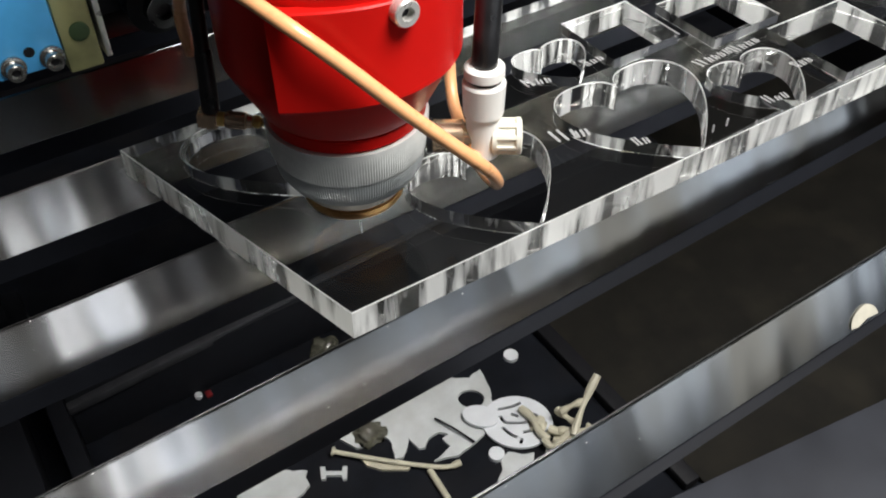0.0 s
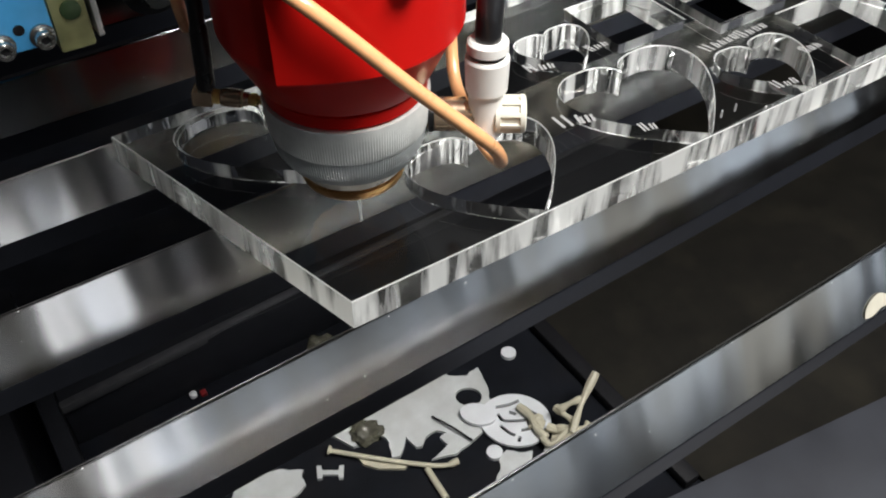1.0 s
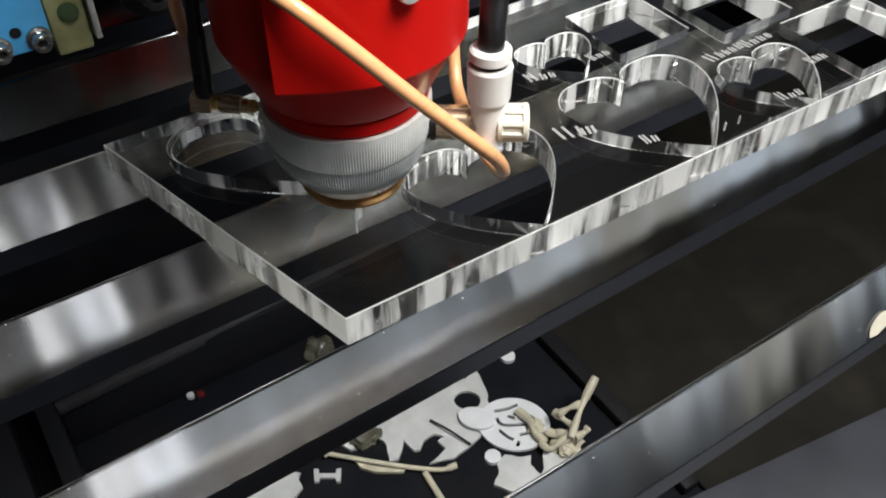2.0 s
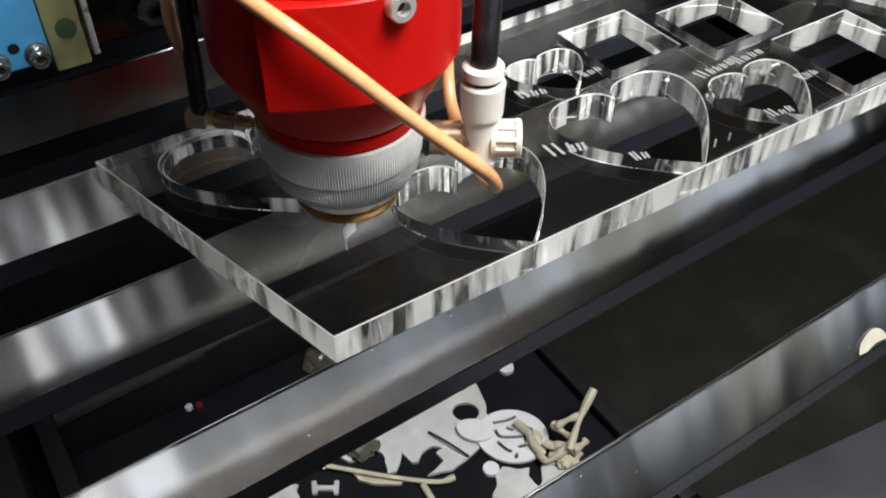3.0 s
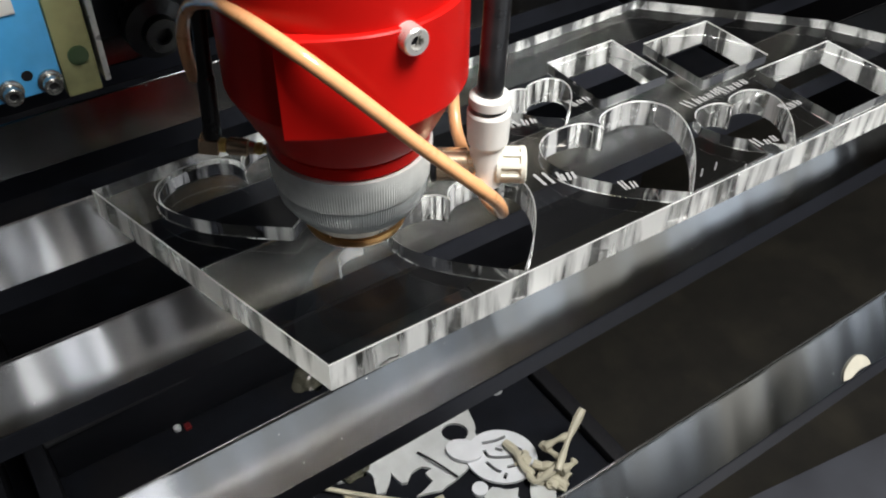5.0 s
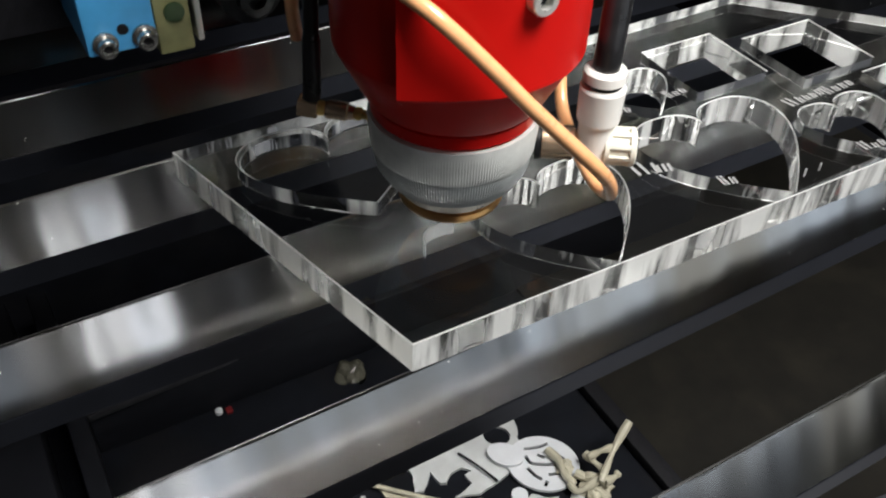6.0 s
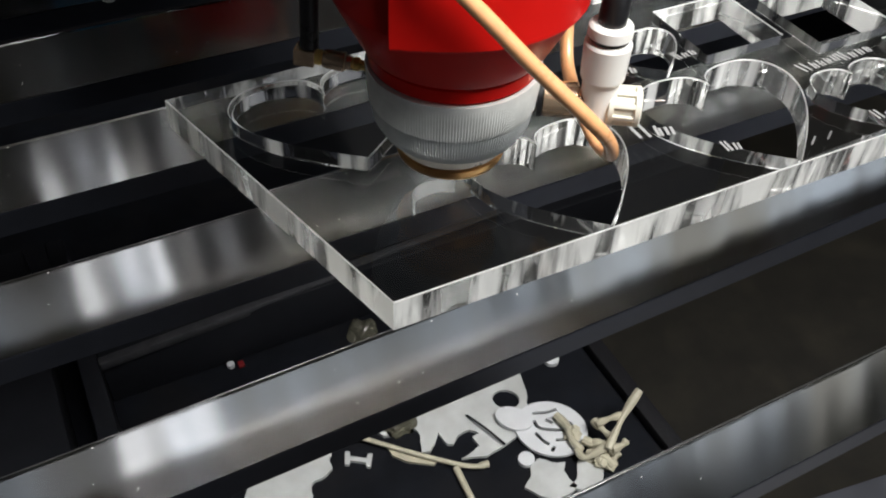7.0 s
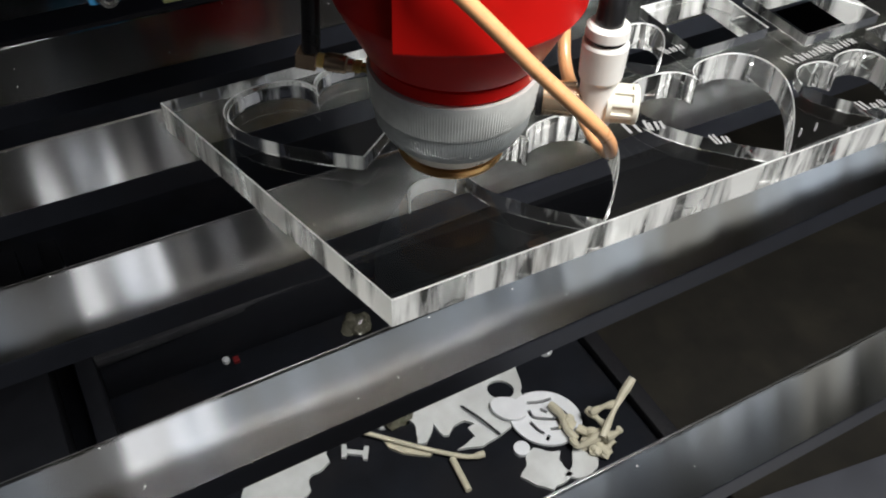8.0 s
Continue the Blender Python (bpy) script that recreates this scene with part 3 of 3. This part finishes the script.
def stroke_slot(points, w):
    """The outline of a thin slot that follows a line."""
    line = [Vector(p) for p in smooth_line([(x, y, 0) for x, y in points], 4)]
    sides = []
    for i, q in enumerate(line):
        d = (line[min(i + 1, len(line) - 1)] - line[max(i - 1, 0)]).normalized()
        sides.append((q, Vector((-d.y, d.x, 0)) * w))
    return [((q + s)[0], (q + s)[1]) for q, s in sides] + [((q - s)[0], (q - s)[1]) for q, s in sides[::-1]]


big = ragged([(0.095, 0.345), (0.215, 0.345), (0.2362, 0.314), (0.2493, 0.3024), (0.2651, 0.3079), (0.2572, 0.2752), (0.2488, 0.2611), (0.2320, 0.2497), (0.2226, 0.2424), (0.1936, 0.2369), (0.1727, 0.2426),
              (0.1911, 0.2499), (0.1901, 0.2588), (0.1975, 0.2596), (0.1917, 0.2678), (0.1801, 0.2670), (0.1730, 0.2602), (0.1665, 0.2628), (0.1655, 0.2766), (0.1503, 0.2606), (0.1436, 0.2650), (0.1509, 0.2796), (0.1464, 0.2925), (0.1208, 0.2945)], 0.003, 1)
scrap("scrap_sheet", [big, ellipse(0.2375, 0.2825, 0.0125, 0.0105, -40)], M_SCRAP, "dusty grey-white acrylic offcut with an oval hole")
slots = [stroke_slot(p, 0.0016) for p in ([(0.2499, 0.2568), (0.2616, 0.2525), (0.2721, 0.2513)], [(0.2472, 0.2498), (0.2471, 0.2412), (0.2578, 0.2335), (0.2653, 0.2299)], [(0.2416, 0.2381), (0.2435, 0.2278), (0.2466, 0.2221)],
                                          [(0.2541, 0.2235), (0.2607, 0.2211), (0.2648, 0.2201)], [(0.2703, 0.2410), (0.2745, 0.2335), (0.2757, 0.2261)], [(0.2448, 0.2150), (0.2498, 0.2185)], [(0.2570, 0.2460), (0.2610, 0.2400)])]
scrap("scrap_disc", [ellipse(0.2570, 0.2360, 0.0325, 0.0285, -42, 48)] + slots, M_SCRAPWHITE, "white acrylic disc cut through with curved slots", 0.0031)
scrap("scrap_oval", [ellipse(0.2310, 0.2578, 0.0168, 0.0115, -48)], M_SCRAPWHITE, "plain white oval acrylic offcut on the pan", 0.0063)
scrap("scrap_crescent", [[(0.1184, 0.2831), (0.1316, 0.2671), (0.1509, 0.2506), (0.1474, 0.2492), (0.1284, 0.2616), (0.1192, 0.2730)]], M_TAN, "pale crescent-shaped plastic offcut on the pan")
scrap("scrap_piece", [ragged([(0.018, 0.318), (0.055, 0.309), (0.072, 0.297), (0.068, 0.284), (0.052, 0.276), (0.040, 0.262), (0.010, 0.255), (-0.02, 0.27)], 0.005, 3)], M_SCRAP, "ragged grey-white acrylic offcut on the pan")
scrap("scrap_piece", [ragged([(0.2316, 0.2151), (0.2503, 0.2018), (0.2442, 0.1956), (0.2480, 0.178), (0.225, 0.172), (0.2067, 0.1959), (0.2177, 0.2036), (0.2204, 0.2113)], 0.003, 5)], M_SCRAP, "small ragged grey acrylic offcut on the pan")
scrap("scrap_piece", [ragged([(0.2636, 0.2000), (0.2780, 0.1818), (0.2700, 0.1740), (0.2572, 0.1687), (0.2415, 0.1797), (0.2520, 0.1850)], 0.003, 9)], M_SCRAP, "small angular grey acrylic offcut on the pan")
for x, y, r in ((0.2998, 0.3047, 0.0072), (0.2220, 0.2195, 0.0072)):
    scrap("scrap_dot", [ellipse(x, y, r, r)], M_SCRAPWHITE, "small round white acrylic offcut", 0.0, 0.004)
scrap("scrap_link", [[(0.0841, 0.2939), (0.0878, 0.2921), (0.0863, 0.2874), (0.0983, 0.2796), (0.1011, 0.2834), (0.1046, 0.2817), (0.0979, 0.2705), (0.0949, 0.2719), (0.0959, 0.2762), (0.0848, 0.2835), (0.0821, 0.2803), (0.0791, 0.2823)]],
      M_SCRAP, "small white dumbbell-shaped acrylic offcut")


def strip(name, points, radius, label, mat):
    bm = sweep(smooth_line([(x, y, FLOOR + z) for x, y, z in points], 6), radius, 8)
    return tagged(part(name, bm, mat, sharp=80), label, "plastic strip", "scraps on the pan")


strip("plastic_stick", [(0.0993, 0.2996, 0.008), (0.1070, 0.2923, 0.007), (0.1461, 0.2554, 0.006), (0.1742, 0.2322, 0.006), (0.1894, 0.2285, 0.005)], lambda t: 0.0042 if t < 0.12 else 0.0022 + 0.0010 * (t > 0.85), "cream plastic stick with a blunt end", M_TAN)
strip("plastic_stick", [(0.1627, 0.2373, 0.0045), (0.1624, 0.2306, 0.004), (0.1607, 0.2040, 0.004)], 0.0030, "short cream plastic stick on the pan", M_TAN)
strip("plastic_stick", [(0.1957, 0.2804, 0.006), (0.2034, 0.2600, 0.008), (0.2116, 0.2390, 0.006)], 0.0010, "thin dark plastic sliver on the pan", M_BLACKMETAL)
twig = tagged(empty("twisted_strip", (0, 0, 0)), "tangle of yellowed twisted plastic strips on the pan", "plastic strip")
for pts in ([(0.3284, 0.2148, 0.046), (0.3113, 0.2069, 0.036), (0.2966, 0.1980, 0.030), (0.2810, 0.1870, 0.024)], [(0.2867, 0.1926, 0.020), (0.2738, 0.1929, 0.015), (0.2637, 0.1947, 0.012), (0.2630, 0.2049, 0.010)],
            [(0.2871, 0.2181, 0.022), (0.2892, 0.2059, 0.022), (0.2920, 0.1947, 0.022)], [(0.3085, 0.2054, 0.032), (0.2971, 0.2095, 0.030), (0.2855, 0.2114, 0.026)], [(0.2662, 0.2435, 0.010), (0.2676, 0.2278, 0.012), (0.2638, 0.2151, 0.012), (0.2666, 0.2018, 0.011)],
            [(0.2861, 0.1872, 0.020), (0.2962, 0.1871, 0.020), (0.3017, 0.1884, 0.022)], [(0.2700, 0.1990, 0.009), (0.2790, 0.1900, 0.012), (0.2850, 0.1800, 0.006)],
            [(0.2780, 0.2040, 0.012), (0.2840, 0.1960, 0.018), (0.2900, 0.1850, 0.014)], [(0.2720, 0.2100, 0.014), (0.2790, 0.1990, 0.012), (0.2760, 0.1870, 0.008)], [(0.2900, 0.2000, 0.014), (0.2860, 0.1900, 0.010), (0.2740, 0.1830, 0.008)]):
    part("strip", sweep(smooth_line([(x, y, FLOOR + z) for x, y, z in pts], 6), lambda t: 0.0036 - 0.0010 * t + 0.0008 * math.sin(9 * t), 8), M_TAN, twig)
tagged(part("plastic_bit", lathe([(0.0005, 0.0), (0.0035, 0.001), (0.0035, 0.005), (0.0015, 0.006)], 12, m=Matrix.Translation((0.024, 0.427, FLOOR))), M_SCRAPWHITE), "tiny white plastic bit on the pan", "plastic bit")
tagged(part("plastic_bit", box((0.030, 0.421, FLOOR), (0.036, 0.428, FLOOR + 0.004), 0.001), M_REDBIT), "tiny red plastic bit on the pan", "plastic bit")


def crumple(name, at_, size, label, seed, mat):
    """A crumpled scrap of film that lies on the pan."""
    bm = bmesh.new()
    bmesh.ops.create_icosphere(bm, subdivisions=3, radius=size)
    for v in bm.verts:
        q = v.co / size
        v.co *= 1 + 0.55 * noise.noise(q * 1.7 + Vector((seed, 0, 0))) + 0.25 * noise.noise(q * 4.5 + Vector((0, seed, 0)))
        v.co.z = max(0.0, v.co.z * 0.7)
        v.co += Vector((at_[0], at_[1], FLOOR + at_[2]))
    return tagged(part(name, bm, mat, smooth=False), label, "film scrap", "scraps on the pan")


crumple("plastic_lump", (0.2830, 0.1935, 0.002), 0.014, "crumpled yellowed plastic lump among the strips", 8.0, M_TAN)
crumple("plastic_lump", (0.2700, 0.2230, 0.007), 0.008, "small yellowed plastic lump on the disc", 11.0, M_TAN)
crumple("film_scrap", (0.1382, 0.2990, 0.003), 0.013, "crumpled clear film scrap on the offcut", 2.0, M_FILM)
crumple("film_scrap", (0.152, 0.415, 0.0), 0.014, "crumpled yellowish film scrap under the sheet", 5.0, M_FILM)

# ---------------------------------------------------------------- marks in the sheet
for x, y in ((0.1370, 0.0080), (0.1432, 0.0080), (0.1502, 0.0022), (0.1523, 0.0014)):
    mark = part("pierce_mark", lathe([(0.00025, 0.003), (0.00032, 0.0035), (0.00032, 0.0092), (0.0002, 0.0096)], 8, m=Matrix.Translation((x, y, 0))), M_ENGRAVE, sheet, "white pierce mark in the acrylic")


def engraving(x, y, turn, height, widths):
    """A line of frosted engraved strokes, too small to be letters, on top of the sheet."""
    bm = bmesh.new()
    run, chance = 0.0, random.Random(int(x * 1e4))
    for k, w in enumerate(widths):
        tall = 1.0 if k == 0 else chance.uniform(0.55, 0.8)
        marks = [((0.1, tall), (0.3, 0)), ((0.5, tall), (0.7, 0))] if k == 0 else [((0.2, 0), (0.25, tall)), ((0.6, 0), (0.65, tall * chance.uniform(0.7, 1)))]
        for a, b in marks:
            p, q = Vector((run + a[0] * w, a[1] * height, 0)), Vector((run + b[0] * w, b[1] * height, 0))
            d = (q - p).normalized()
            s = Vector((-d.y, d.x, 0)) * height * 0.075
            bm.faces.new([bm.verts.new(c) for c in (p - s, q - s, q + s, p + s)])
        run += w
    got = bmesh.ops.extrude_face_region(bm, geom=list(bm.faces))
    bmesh.ops.translate(bm, verts=[v for v in got["geom"] if isinstance(v, bmesh.types.BMVert)], vec=(0, 0, 0.00006))
    bmesh.ops.transform(bm, matrix=pose(x, y, THICK - 0.00003, 0, 0, turn), verts=bm.verts)
    return tagged(part("engraving", bm, M_ENGRAVE, sheet, "frosted engraved strokes", smooth=False), kind="stuff")


engraving(0.0880, 0.0285, -14, 0.0062, (0.0072, 0.0026, 0.0042))
engraving(0.1085, 0.0130, -12, 0.0045, (0.003, 0.003))
engraving(0.1575, 0.0345, 4, 0.0050, (0.005, 0.003, 0.003, 0.003, 0.0035))
engraving(0.1745, 0.0345, 4, 0.0050, (0.004, 0.0035, 0.0035, 0.003))
engraving(0.0990, 0.0585, -12, 0.0050, (0.005, 0.003, 0.003))
engraving(0.1250, 0.0570, 4, 0.0045, (0.003, 0.003, 0.003))
engraving(0.1600, 0.0065, -8, 0.0045, (0.004, 0.003, 0.003))
engraving(0.1850, 0.0155, 4, 0.0045, (0.003, 0.003, 0.003))

# the fresh cut that follows the beam round the new heart's lobe
NEW_HEART = heart(0.0345, 0.0115, 0.0148, 0.0362, 0.0318, 24)
lobe = sorted([q for q in NEW_HEART if q[0] <= 0.0346 and q[1] > 0.0297], key=lambda q: -math.atan2(q[1] - 0.0295, q[0] - 0.0275))


def kerf_piece(a, b):
    """One upright piece of the cut between two points, with the cut's thickness."""
    bm = bmesh.new()
    d = (Vector((*b, 0)) - Vector((*a, 0)))
    s = Vector((-d.y, d.x, 0)).normalized() * 0.00012
    lo = [bm.verts.new(c) for c in (-s, d - s, d + s, s)]
    hi = [bm.verts.new(v.co + Vector((0, 0, THICK - 0.0006))) for v in lo]
    bm.faces.new(lo[::-1])
    bm.faces.new(hi)
    for k in range(4):
        bm.faces.new((lo[k], lo[(k + 1) % 4], hi[(k + 1) % 4], hi[k]))
    return part("fresh_cut", bm, M_KERF, sheet, "bright fresh laser cut", smooth=False)


SHIFT = [(0, -0.0134, -0.0022), (0.5, -0.0131, -0.0013), (1, -0.0124, -0.0003), (2.5, -0.0096, 0.001), (3, -0.0088, 0.0011), (3.5, -0.0079, 0.0014), (4, -0.007, 0.0013),
         (5.5, -0.0037, 0.0011), (6, -0.0031, 0.001), (6.5, -0.0022, 0.0006), (7, -0.001, 0.0003), (7.5, -0.0001, 0), (8, 0.0004, -0.0008)]
cut = []
for a, b in zip(lobe, lobe[1:]):
    when = 0.0
    for (t0, x0, _), (t1, x1, _) in zip(SHIFT, SHIFT[1:]):
        if x0 <= a[0] - 0.0345 <= x1:
            when = t0 + (t1 - t0) * (a[0] - 0.0345 - x0) / (x1 - x0)
    cut.append((kerf_piece(a, b), a, when))


def motions():
    walk(head, [(t, pose(AXIS.x + x, AXIS.y + y, 0)) for t, x, y in SHIFT])
    walk(carriage, [(t, pose(x, y, 0)) for t, x, y in SHIFT])
    # each piece of the cut waits up in the head and comes down with the beam when the head is over it
    for ob, (x, y), when in cut:
        down = pose(x, y, 0.0003)
        if when <= 0.2:
            walk(ob, [(0, down), (8, down)])
        else:
            walk(ob, [(0, pose(x, y, 0.058)), (when - 0.07, pose(x, y, 0.058)), (when, down), (8, down)])


motions()
